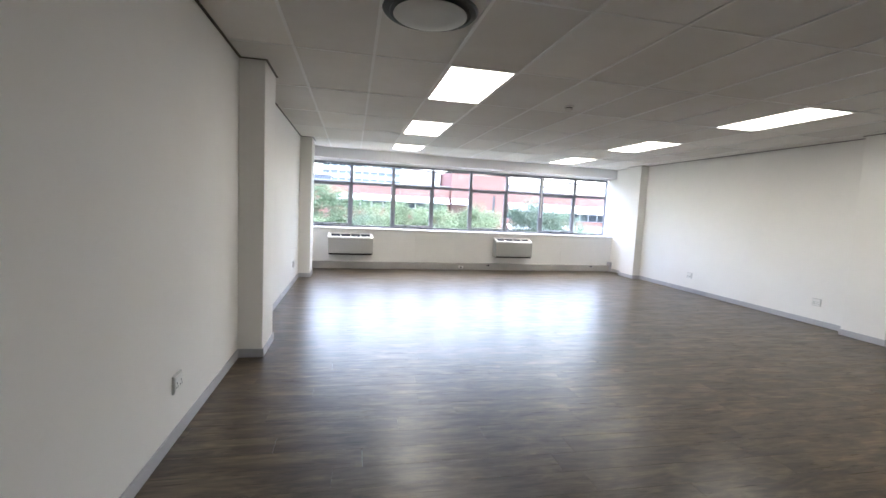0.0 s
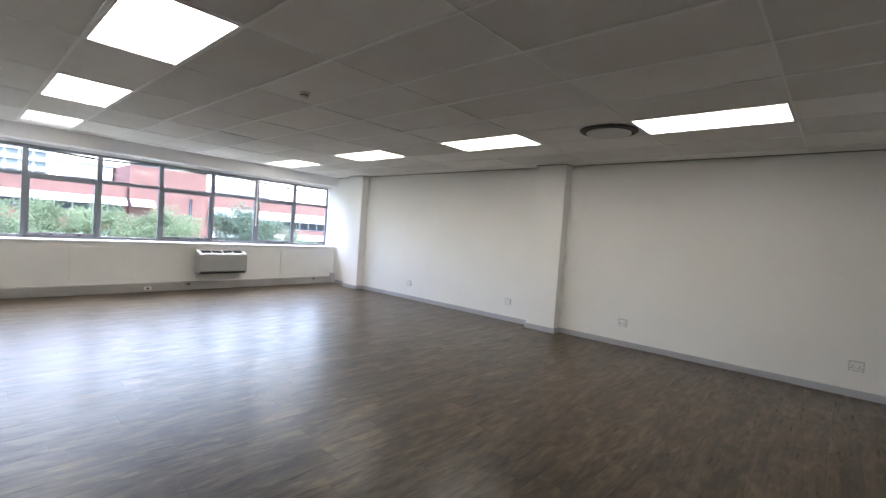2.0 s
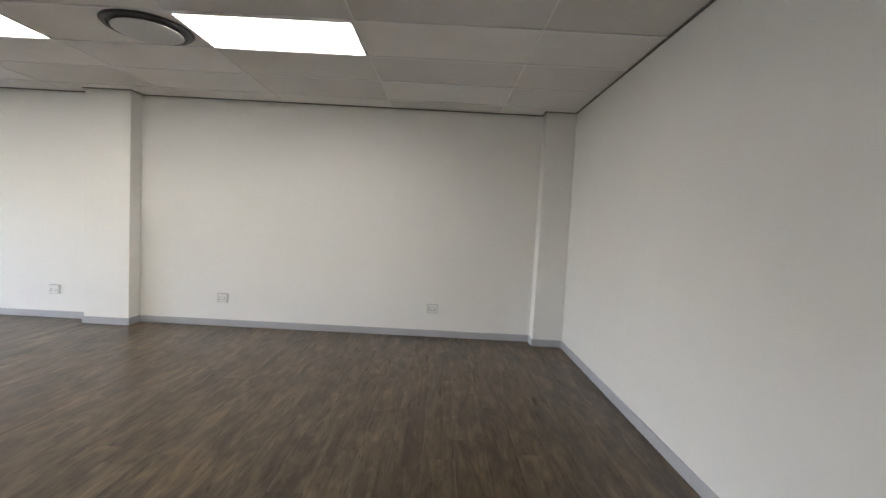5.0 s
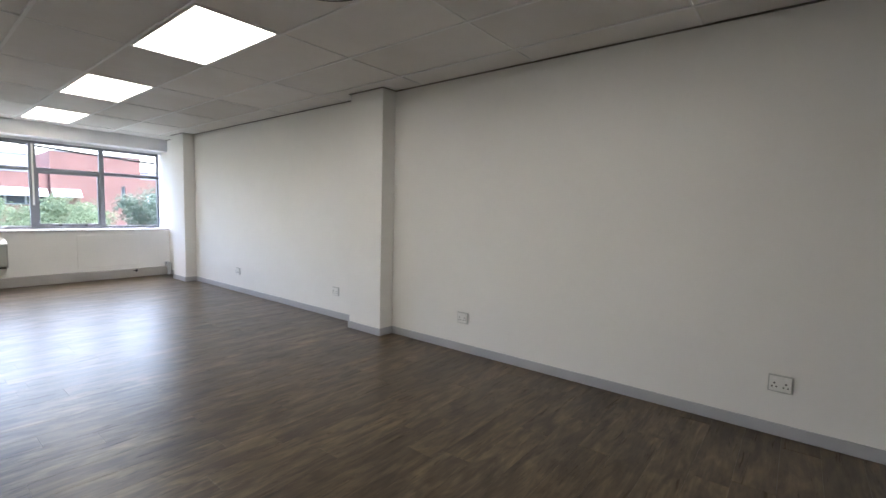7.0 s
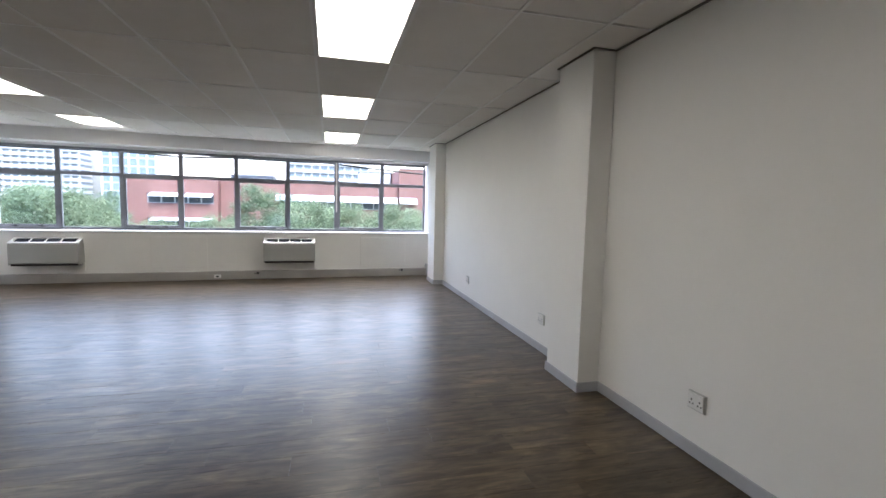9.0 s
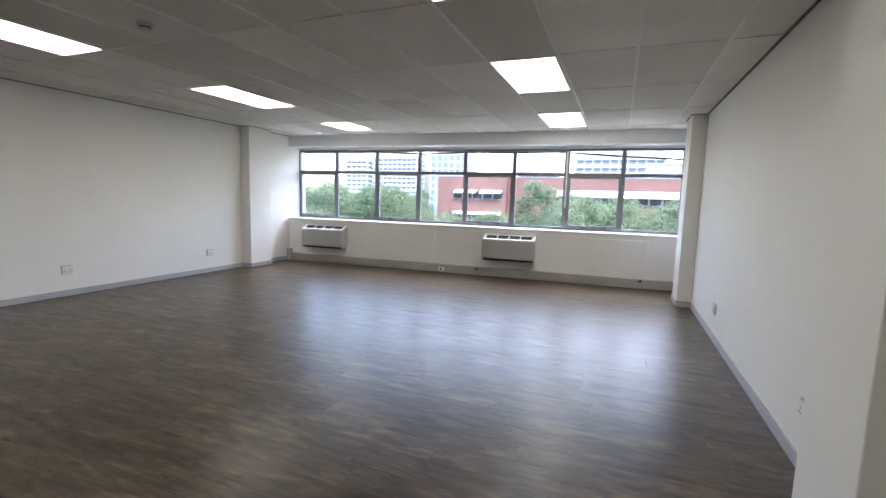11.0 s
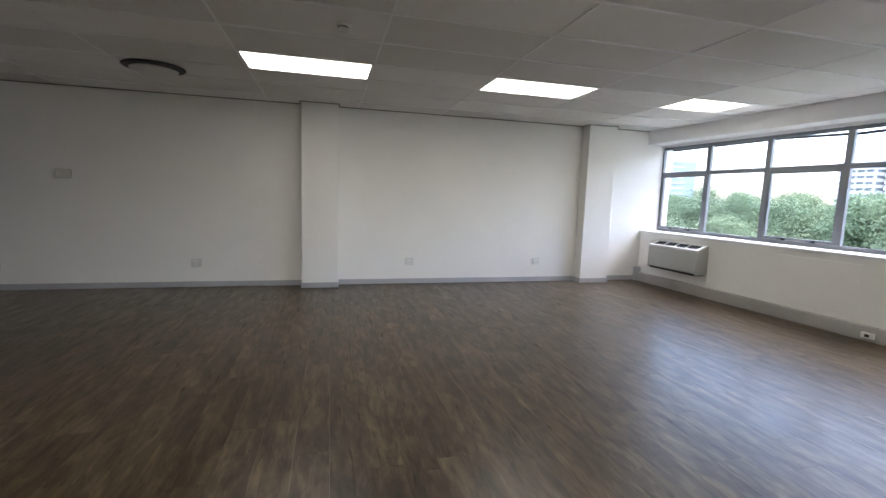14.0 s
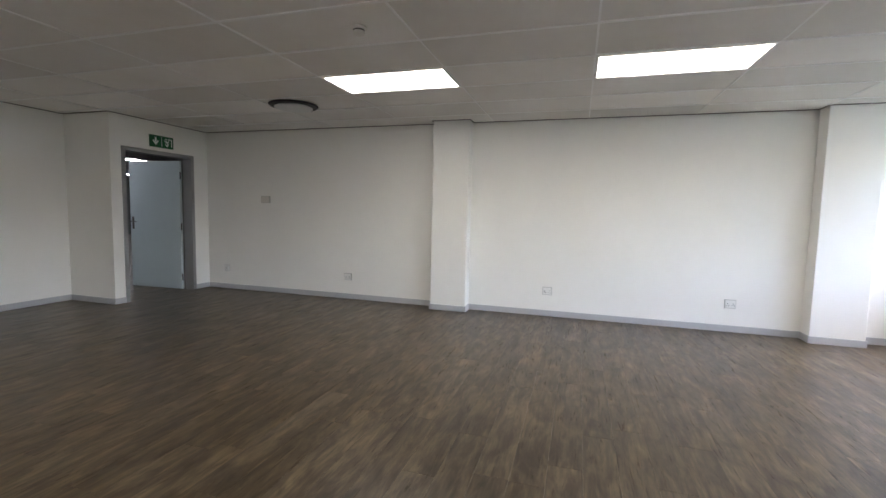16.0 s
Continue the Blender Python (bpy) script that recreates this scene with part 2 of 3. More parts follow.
def lathe(bm, profile, m=Matrix(), seg=48):
    """Turns (radius, height) pairs about the z axis."""
    rings = []
    for r, z in profile:
        rings.append([bm.verts.new(m @ Vector((r * math.cos(a), r * math.sin(a), z))) for a in (2 * math.pi * i / seg for i in range(seg))])
    for a, b in zip(rings, rings[1:]):
        for i in range(seg):
            bm.faces.new((a[i], a[(i + 1) % seg], b[(i + 1) % seg], b[i]))
    for ring in (rings[0], rings[-1]):
        bm.faces.new(ring)
    bmesh.ops.recalc_face_normals(bm, faces=bm.faces)
    return bm


def mesh_of(bm, name, material, smooth=False):
    me = bpy.data.meshes.new(name)
    bm.to_mesh(me)
    bm.free()
    me.materials.append(material)
    if smooth:
        for p in me.polygons:
            p.use_smooth = True
        me.set_sharp_from_angle(angle=radians(35))
    return me


def part(name, bm, material, parent=None, label="", smooth=False):
    ob = new(name, mesh_of(bm, name, material, smooth))
    if parent is not None:
        ob.parent = parent
    if label:
        ob["label"] = label
    return ob


def boxes(*spans, bevel=0.0):
    bm = bmesh.new()
    for s in spans:
        box(bm, *s, bevel=bevel)
    return bm


def thing(name, label, category, m=Matrix(), group="", kind=""):
    ob = tagged(new(name), label, category, group, kind)
    ob.matrix_basis = m
    return ob


def setting(name, bm, material, label, category):
    return tagged(part(name, bm, material), label, category, "", "structure")


# ---- plan of the room ----
XL, XR, YS, YN = -1.555, 5.78, -1.13, 9.22       # wall faces; the window wall starts at YN and runs askew
CL, CR = -1.35, 5.60                            # column faces
H = 2.52                                         # ceiling
YD, XJ = -0.31, 0.02                            # door wall, its corner
WX0, WX1, WY, WZ0, WZ1, WZT = -1.545, 5.765, 9.58, 0.865, 2.27, 1.825
SKEW = math.atan(0.060)
ASKEW = Matrix.Translation((XL, YN, 0)) @ Matrix.Rotation(SKEW, 4, "Z") @ Matrix.Translation((-XL, -YN, 0))
T = 0.15
TOP = 2.72
NORTH = 10.25                                    # outermost reach of the storey


def askew(ob):
    """Turns a thing with the window wall, about its west end."""
    ob.matrix_basis = ASKEW @ ob.matrix_basis
    return ob



# walls
setting("wall_west", boxes((XL - T, YD, -0.1, XL, 9.72, TOP)), M_WALL, "white painted long wall with pilasters", "wall")
setting("wall_east", boxes((XR, YS - T, -0.1, XR + T, 10.16, TOP)), M_WALL, "white painted long wall with sockets", "wall")
setting("wall_south", boxes((XJ, YS - T, -0.1, XR, YS, TOP)), M_WALL, "plain white painted end wall", "wall")
setting("wall_entrance_return", boxes((XJ - T, YS - T, -0.1, XJ, YD - T, TOP)), M_WALL, "white wall return beside the door", "wall")
DX0, DX1, DZ = -1.28, -0.125, 2.11
setting("wall_entrance", boxes((XL - T, YD - T, -0.1, DX0, YD, TOP), (DX1, YD - T, -0.1, XJ, YD, TOP), (DX0, YD - T, DZ, DX1, YD, TOP)), M_WALL, "white wall with the entrance door opening", "wall")
XE = XR + 0.03                                   # the askew pieces run just into the east wall
askew(setting("wall_north", boxes((XL, YN, -0.1, XE, WY + 0.06, WZ0 - 0.03)), M_SILLWALL, "white painted wall below the long window", "wall"))
askew(setting("bulkhead", boxes((XL, YN, 2.31, XE, WY + 0.065, TOP), (XL, WY - 0.06, WZ1, XE, WY + 0.065, 2.31)), M_BULK, "white bulkhead above the window", "bulkhead"))
askew(setting("window_sill", boxes((XL, YN - 0.022, WZ0 - 0.03, XE, WY + 0.05, WZ0), bevel=0.006), M_BULK, "white painted sill under the long window", "sill"))

# pilasters
for nm, s in (("pilaster", (XL, 3.64, -0.05, CL, 4.13, H + 0.1)), ("pilaster", (XL, 7.97, -0.05, CL, 8.47, H + 0.1)),
              ("pilaster", (CR, 3.60, -0.05, XR, 4.09, H + 0.1)), ("pilaster", (CR, 8.46, -0.05, XR, 8.96, H + 0.1)),
              ("pilaster", (CR, YS, -0.05, XR, -0.81, H + 0.1))):
    setting(nm, boxes(s, bevel=0.006), M_WALL, "white painted square pilaster on the wall", "pilaster")


# skirtings: grey vinyl strip along walls and round pilasters
SKIRTS = [(XL, YD, XL + 0.012, 3.628), (XL, 4.142, XL + 0.012, 7.958), (XL, 8.482, XL + 0.012, 9.12),
          (CL, 3.628, CL + 0.012, 4.142), (CL, 7.958, CL + 0.012, 8.482), (XL, 3.628, CL, 3.64), (XL, 7.958, CL, 7.97), (XL, 4.13, CL, 4.142), (XL, 8.47, CL, 8.482),
          (XR - 0.012, -0.798, XR, 3.588), (XR - 0.012, 4.102, XR, 8.448), (XR - 0.012, 8.972, XR, 9.55),
          (CR - 0.012, 3.588, CR, 4.102), (CR - 0.012, 8.448, CR, 8.972), (CR, 3.588, XR, 3.60), (CR, 8.448, XR, 8.46), (CR, 4.09, XR, 4.102), (CR, 8.96, XR, 8.972),
          (CR - 0.012, YS, CR, -0.798), (CR, -0.81, XR, -0.798), (XJ, YS, CR - 0.012, YS + 0.012), (XJ, YS + 0.012, XJ + 0.012, YD + 0.012),
          (XL + 0.012, YD, DX0 - 0.002, YD + 0.012), (DX1 + 0.002, YD, XJ, YD + 0.012)]
for x0, y0, x1, y1 in SKIRTS:
    setting("baseboard", boxes((x0, y0, 0.001, x1, y1, 0.077), bevel=0.003), M_SKIRT, "grey vinyl skirting along the wall foot", "baseboard")

# boxed trunking at the foot of the window wall, with end blocks
askew(setting("trunking_ledge", boxes((XL + 0.02, YN - 0.085, 0.0, XR - 0.01, YN, 0.15), bevel=0.008), M_TRUNK, "grey-beige boxed trunking along the window wall", "trunking"))
for x in (XL + 0.012, XR - 0.075):
    askew(setting("trunking_end", boxes((x, YN - 0.11, 0.0, x + 0.063, YN, 0.235), bevel=0.006), M_SKIRT, "grey end block of the trunking", "trunking"))

# raised cover panels on the window wall
for x0, x1 in ((0.78, 1.66), (4.38, 5.28)):
    t = thing("cover_panel", "flush white painted cover panel on the window wall", "panel", ASKEW, group="wall covers", kind="structure")
    part("board", boxes((x0, YN - 0.010, 0.215, x1, YN, 0.765), bevel=0.003), M_SILLWALL, t)

# floor slab and the back room behind the door
setting("floor", boxes((XL - T, YS - T, -0.25, XR + T, NORTH - 0.1, -0.012)), M_SLAB, "brown-grey wood-look vinyl plank floor", "floor")
setting("back_room_floor", boxes((-12, -14, -0.25, XJ, YS - T, -0.004), (-12, YS - T, -0.25, XL - T, YD - T, -0.004), (XL - T, YS - T, -0.011, XJ - T, YD - T, -0.004)), M_PLANK, "dark floor of the room behind the door", "floor")
# back room walls and ceiling: the dimness is put into their dark grey colour
setting("back_room_wall", boxes((-12, -14.15, -0.1, XJ, -14, TOP), (-12.15, -14, -0.1, -12, YD, TOP), (XJ - T, -14, -0.1, XJ, YS - T, TOP), (-12, YD - T, -0.1, XL - T, YD, TOP)), M_DIMWALL, "dark walls of the room behind the door", "wall")
setting("back_room_ceiling", boxes((-12, -14, 2.52, XJ - T, YD - T, 2.56)), M_DIMWALL, "ceiling of the room behind the door, coloured dark for dimness", "ceiling")
# unseen cover added so that no sky light leaks in from above
setting("roof_slab", boxes((-12.15, -14.15, TOP, XR + T, NORTH - 0.1, TOP + 0.25)), M_SLAB, "unseen slab added over the storey to keep sky light out", "slab")
# the first panel, nearest the door, is added to brighten the door leaf
for x, y in ((-0.68, -2.3), (-4.6, -5.78), (-9.0, -11.4)):
    t = thing("ceiling_light", "lit ceiling panel, seen or added, in the room behind the door", "ceiling light", pose(x, y, 2.51), "back room lights")
    part("frame", boxes((-0.34, -0.2, 0, 0.34, 0.2, 0.008)), M_TBAR, t)
    part("diffuser", boxes((-0.31, -0.17, -0.006, 0.31, 0.17, -0.001)), M_GLOWBACK, t)

# ---- suspended ceiling ----
GX = [XL] + [0.11 + 0.594 * k for k in range(-2, 10)] + [XR]
GY = [YS] + [0.85 + 1.187 * k for k in range(-1, 9)]


def north(x):
    """Where the face of the bulkhead stands at x."""
    return YN + math.tan(SKEW) * (x - XL)


LAMPS = [(0, 2), (0, 4), (0, 6), (6, 0), (6, 2), (6, 4), (6, 6)]
LIT = {(round(0.11 + 0.594 * i, 2), round(0.85 + 1.187 * j, 2)): (i, j) for i, j in LAMPS}
rng = random.Random(4)
bm = bmesh.new()
for x0, x1 in zip(GX, GX[1:]):
    for y0, y1 in zip(GY, GY[1:]):
        if (round(x0, 2), round(y0, 2)) in LIT or x1 - x0 < 0.03 or y1 - y0 < 0.03:
            continue
        if x1 < XJ + 0.01 and y1 < YD:
            continue
        g = 0.004
        vs = []
        if y0 + 0.03 > north(x0):
            continue
        for x, y in ((x0 + g, y0 + g), (x1 - g, y0 + g), (x1 - g, min(y1 - g, north(x1))), (x0 + g, min(y1 - g, north(x0)))):
            vs.append((x, y, H + 0.004 + rng.choice((0, 0, 0.002, 0.004, 0.008)) * rng.random()))
        lo = [bm.verts.new(v) for v in vs]
        hi = [bm.verts.new((v[0], v[1], H + 0.022)) for v in vs]
        bm.faces.new(lo[::-1]); bm.faces.new(hi)
        for i in range(4):
            bm.faces.new((lo[i], lo[(i + 1) % 4], hi[(i + 1) % 4], hi[i]))
setting("ceiling", bm, M_TILE, "off-white lay-in ceiling tiles on a metal grid", "ceiling")
bm = bmesh.new()
for x in GX[1:-1]:
    box(bm, x - 0.011, YS if x > XJ else YD, H - 0.002, x + 0.011, north(x), H + 0.014)
for y in GY[1:-1]:
    for x0, x1 in zip(GX, GX[1:]):
        if (y > YD or x0 > XJ) and y < north(x0):
            box(bm, x0 + 0.0112, y - 0.007, H - 0.0003, x1 - 0.0112, y + 0.007, H + 0.014)
part("grid_bars", bm, M_TBAR, bpy.data.objects["ceiling"], "white metal grid bars")
# edge strip; its dark colour stands for the shadow gap along the walls
bm = bmesh.new()
for s in ((XL, YD, XL + 0.018, north(XL)), (XR - 0.018, YS, XR, north(XR)), (XJ, YS, XR - 0.018, YS + 0.018), (XL + 0.018, YD, XJ, YD + 0.018), (XJ, YS + 0.018, XJ + 0.018, YD),
          (XL, 3.622, CL + 0.018, 3.64), (CL, 3.64, CL + 0.018, 4.13), (XL, 4.13, CL + 0.018, 4.148), (XL, 7.952, CL + 0.018, 7.97), (CL, 7.97, CL + 0.018, 8.47),
          (CR - 0.018, 3.582, XR, 3.60), (CR - 0.018, 3.60, CR, 4.09), (CR - 0.018, 4.09, XR, 4.108), (CR - 0.018, 8.442, XR, 8.46), (CR - 0.018, 8.46, CR, 8.96), (CR - 0.018, -0.81, XR, -0.792), (CR - 0.018, YS, CR, -0.81)):
    box(bm, s[0], s[1], H - 0.004, s[2], s[3], H + 0.003)
setting("ceiling_edge_trim", bm, M_TRIM, "thin dark strip for the shadow gap round the ceiling", "trim")

# ---- ceiling panels ----
def ceiling_light(x, y, glow, label):
    t = thing("ceiling_light", label, "ceiling light", pose(x, y, H), "recessed panel lights")
    w, l = 0.284, 0.582
    part("frame", boxes((-w, -l, -0.004, -w + 0.016, l, 0.02), (w - 0.016, -l, -0.004, w, l, 0.02), (-w + 0.016, -l, -0.004, w - 0.016, -l + 0.016, 0.02), (-w + 0.016, l - 0.016, -0.004, w - 0.016, l, 0.02)), M_TBAR, t)
    part("housing", boxes((-w, -l, 0.022, w, l, 0.07)), M_PLATE, t)
    part("diffuser", boxes((-w + 0.016, -l + 0.016, 0.002, w - 0.016, l - 0.016, 0.012)), glow, t, "glowing opal panel")
    return t


for i, j in LAMPS:
    half = (i, j) == (0, 6)
    ceiling_light(0.11 + 0.594 * (i + 0.5), 0.85 + 1.187 * (j + 0.5), M_GLOWHALF if half else M_GLOW,
                  "recessed ceiling panel with one end burnt out" if half else "lit white recessed ceiling panel light")


# ---- round air diffusers ----
def air_diffuser(x, y):
    t = thing("air_diffuser", "round grey ceiling air diffuser with a dark gap", "air vent", pose(x, y, H), "ceiling air diffusers")
    part("ring", lathe(bmesh.new(), [(0.235, 0.002), (0.275, 0.002), (0.28, -0.004), (0.268, -0.016), (0.240, -0.020), (0.232, -0.012)]), M_BLACK, t, "dark outer ring", True)
    part("throat", lathe(bmesh.new(), [(0.05, 0.001), (0.236, 0.001), (0.236, -0.003), (0.05, -0.003)]), M_BLACK, t, "dark throat")
    part("disc", lathe(bmesh.new(), [(0.03, -0.016), (0.20, -0.020), (0.214, -0.026), (0.216, -0.032), (0.205, -0.038), (0.12, -0.041), (0.02, -0.042)]), M_DIFF, t, "pale grey disc", True)
    part("stem", cyl(bmesh.new(), 0.02, 0.02, 0.016, pose(0, 0, -0.010), 12), M_STEEL, t)
    return t


for x, y in ((-0.20, 2.31), (3.95, 2.32), (2.18, -0.06)):
    air_diffuser(x, y)

# smoke detector
t = thing("smoke_detector", "small white smoke detector on the ceiling", "smoke detector", pose(1.605, 4.10, H))
part("base", lathe(bmesh.new(), [(0.02, 0.0), (0.052, 0.0), (0.053, -0.012), (0.046, -0.016), (0.02, -0.016)], seg=32), M_CREAM, t, smooth=True)
part("chamber", lathe(bmesh.new(), [(0.034, -0.016), (0.036, -0.028), (0.040, -0.032), (0.038, -0.046), (0.026, -0.052), (0.005, -0.053)], seg=32), M_CREAM, t, smooth=True)
part("slot_ring", lathe(bmesh.new(), [(0.030, -0.018), (0.0375, -0.020), (0.0375, -0.027), (0.030, -0.028)], seg=32), M_BLACK, t, "dark sensing slots")


# ---- wall sockets ----
def socket(m, double=True, label="white plastic double wall socket", blank=False, w=0.06, h=0.052):
    """Faces -y of its own frame."""
    t = thing("wall_socket" if not blank else "blank_plate", label, "socket" if not blank else "wall plate", m, "wall sockets" if not blank else "")
    # rim darker than the cover: the socket's shadow edge put into colour
    part("backbox", boxes((-w, -0.012, -h, w, 0.0, h), bevel=0.003), M_BOXSHADE, t, "box rim, greyed as its shadow edge")
    part("cover", boxes((-w + 0.007, -0.018, -h + 0.007, w - 0.007, -0.012, h - 0.007), bevel=0.002), M_BLANK if blank else M_PLATE, t)
    if blank:
        return t
    for cx in ((-0.028, 0.028) if double else (0.0,)):
        for px, pz, r in ((0, 0.004, 0.0052), (-0.011, -0.018, 0.0045), (0.011, -0.018, 0.0045)):
            part("pin_hole", cyl(bmesh.new(), r, r, 0.0012, pose(cx + px, -0.0184, pz, 90), 12), M_BLACK, t)
        part("switch", boxes((cx - 0.009, -0.0215, 0.026, cx + 0.009, -0.018, 0.038), bevel=0.0015), M_TBAR, t)
    return t


for y in (0.302, 2.665, 4.557, 6.953):
    socket(pose(XR, y, 0.322, 0, 0, -90), True)
for y in (2.275, 5.18, 7.265):
    socket(pose(XL, y, 0.332, 0, 0, 90), True)
socket(pose(XL, 0.056, 0.335, 0, 0, 90), False, "white plastic single wall socket", w=0.045)
socket(pose(XL, 0.825, 1.459, 0, 0, 90), label="blank white plastic wall plate", blank=True, w=0.085, h=0.055)

# fittings on the trunking
t = thing("trunking_socket", "white socket box on the trunking", "socket", ASKEW @ pose(1.83, YN - 0.085, 0.065))
part("body", boxes((-0.055, -0.03, -0.03, 0.055, 0, 0.03), bevel=0.004), M_PLATE, t)
part("face", boxes((-0.02, -0.033, -0.015, 0.02, -0.03, 0.015), bevel=0.001), M_BLACK, t, "dark outlet")
for x, z in ((2.5, 0.11), (5.2, 0.12)):
    t = thing("cable_outlet", "small black cable outlet on the trunking", "outlet", ASKEW @ pose(x, YN - 0.085, z), "cable outlets")
    part("cap", lathe(bmesh.new(), [(0.021, 0), (0.022, 0.005), (0.017, 0.010), (0.004, 0.012)], pose(0, 0, 0, 90), 20), M_BLACK, t, smooth=True)
    part("cable", boxes((-0.06, -0.012, -0.008, -0.025, -0.002, 0.004), bevel=0.002), M_BLACK, t)


# ---- fan-coil units under the window ----
def fan_coil(x0, x1):
    w = x1 - x0
    t = thing("air_conditioner", "pale grey wall-hung air-conditioning unit under the window", "air conditioner", ASKEW @ pose((x0 + x1) / 2, YN, 0), "under-window units")
    d, z0, z1 = 0.225, 0.305, 0.76
    bm = bmesh.new()
    outline = [(-0.002, z0 + 0.03), (-d + 0.03, z0 + 0.03), (-d + 0.004, z0 + 0.045), (-d, z1 - 0.115), (-d + 0.02, z1 - 0.088), (-0.002, z1 - 0.008)]
    lft = [bm.verts.new((-w / 2 + 0.012, y, z)) for y, z in outline]
    rgt = [bm.verts.new((w / 2 - 0.012, y, z)) for y, z in outline]
    bm.faces.new(lft); bm.faces.new(rgt[::-1])
    for i in range(len(outline)):
        j = (i + 1) % len(outline)
        bm.faces.new((lft[j], lft[i], rgt[i], rgt[j]))
    bmesh.ops.recalc_face_normals(bm, faces=bm.faces)
    part("casing", bm, M_AC, t)
    for s in (-1, 1):
        a, b = sorted((s * w / 2, s * (w / 2 - 0.014)))
        bm = boxes((a, -d - 0.003, z0 + 0.015, b, -0.002, z1 - 0.105), bevel=0.006)
        part("end_cap", bm, M_AC, t)
    # sloping top with four grilles
    tilt = math.degrees(math.atan2(0.078, d - 0.022))
    top = pose(0, -d + 0.020, z1 - 0.085, tilt)
    ln = d - 0.03
    bm = bmesh.new()
    n, rim = 4, 0.028
    step = (w - 2 * 0.05) / n
    box(bm, -w / 2, -0.022, -0.012, w / 2, 0.028, 0.010, bevel=0.004)
    box(bm, -w / 2, ln - 0.04, -0.012, w / 2, ln, 0.010, bevel=0.004)
    box(bm, -w / 2, 0.0285, -0.012, -w / 2 + 0.05, ln - 0.0405, 0.010)
    box(bm, w / 2 - 0.05, 0.0285, -0.012, w / 2, ln - 0.0405, 0.010)
    for i in range(1, n):
        c = -w / 2 + 0.05 + i * step
        box(bm, c - 0.012, 0.0285, -0.012, c + 0.012, ln - 0.0405, 0.008)
    bm.transform(top)
    part("top_frame", bm, M_ACTOP, t, "white top frame")
    for i in range(n):
        a, b = -w / 2 + 0.05 + i * step + 0.012, -w / 2 + 0.05 + (i + 1) * step - 0.012
        bm = boxes((a, 0.0285, -0.008, b, ln - 0.0405, -0.002))
        for q in range(9):
            yy = 0.034 + q * (ln - 0.08) / 8.5
            box(bm, a, yy, -0.002, b, yy + 0.003, 0.004)
        bm.transform(top)
        part("grille", bm, M_SLOT, t, "dark outlet grille")
    part("intake", boxes((-w / 2 + 0.02, -d + 0.03, z0, w / 2 - 0.02, -0.02, z0 + 0.029)), M_BLACK, t, "dark air intake slot")
    part("back_plate", boxes((-w / 2 + 0.04, -0.03, 0.20, w / 2 + 0.01, -0.002, z0 + 0.02), bevel=0.003), M_SILLWALL, t, "white mounting plate")
    return t


fan_coil(-1.10, -0.18)
fan_coil(2.61, 3.51)

# ---- the long window ----
win = tagged(new("window_1"), "long grey aluminium ribbon window of eight bays", "window", "", "structure")
win.matrix_basis = ASKEW
N = 8
bay = (WX1 - WX0) / N
y0, y1 = WY - 0.03, WY + 0.010
part("head", boxes((WX0, y0, WZ1 - 0.045, WX1, y1, WZ1), bevel=0.003), M_ALU, win)
part("bottom_rail", boxes((WX0, y0, WZ0, WX1, y1, WZ0 + 0.05), bevel=0.003), M_ALU, win)
for i in range(N + 1):
    x = WX0 + bay * i
    hw = 0.045 if i == 6 else 0.035
    a, b = max(WX0, x - hw), min(WX1, x + hw)
    mu = part("mullion", boxes((a, y0 - 0.012, WZ0 + 0.0505, b, y1, WZ1 - 0.0455), bevel=0.004), M_ALU, win)
    if i == 6:
        part("cover_strip", boxes((x - 0.012, y0 - 0.022, 1.25, x + 0.012, y0 - 0.0125, WZ1 - 0.05), bevel=0.002), M_TBAR, mu, "pale cover strip")
for i in range(N):
    a, b = WX0 + bay * i + 0.036, WX0 + bay * (i + 1) - 0.036
    if i == 5:
        b -= 0.01
    if i == 6:
        a += 0.01
    part("transom", boxes((a, y0 - 0.006, WZT - 0.03, b, y1, WZT + 0.03), bevel=0.003), M_ALU, win)
    for z0, z1 in ((WZ0 + 0.05, WZT - 0.03), (WZT + 0.03, WZ1 - 0.045)):
        g = part("pane", boxes((a, WY - 0.003, z0, b, WY + 0.003, z1)), M_GLASS, win)
        g.visible_shadow = False
    if i % 2 == 0:
        s = part("sash", boxes((a, y0 - 0.004, WZ0 + 0.052, b, y1 - 0.002, WZ0 + 0.085), (a, y0 - 0.004, WZT - 0.058, b, y1 - 0.002, WZT - 0.031),
                               (a, y0 - 0.004, WZ0 + 0.0855, a + 0.024, y1 - 0.002, WZT - 0.0585), (b - 0.024, y0 - 0.004, WZ0 + 0.0855, b, y1 - 0.002, WZT - 0.0585), bevel=0.002), M_ALU, win, "opening sash")
        for f in (0.30, 0.72):
            c = a + (b - a) * f
            bm = boxes((c - 0.05, y0 - 0.030, WZ0 + 0.058, c + 0.05, y0 - 0.016, WZ0 + 0.070), (c + 0.01, y0 - 0.034, WZ0 + 0.050, c + 0.045, y0 - 0.004, WZ0 + 0.082), bevel=0.003)
            part("stay", bm, M_BLACK, s, "black window stay")


def tube(name, pts, r, material, label, category):
    cu = bpy.data.curves.new(name, "CURVE")
    cu.dimensions, cu.bevel_depth, cu.bevel_resolution = "3D", r, 3
    sp = cu.splines.new("POLY")
    sp.points.add(len(pts) - 1)
    for p, c in zip(sp.points, pts):
        p.co = (*c, 1)
    cu.materials.append(material)
    return tagged(new(name, cu), label, category)


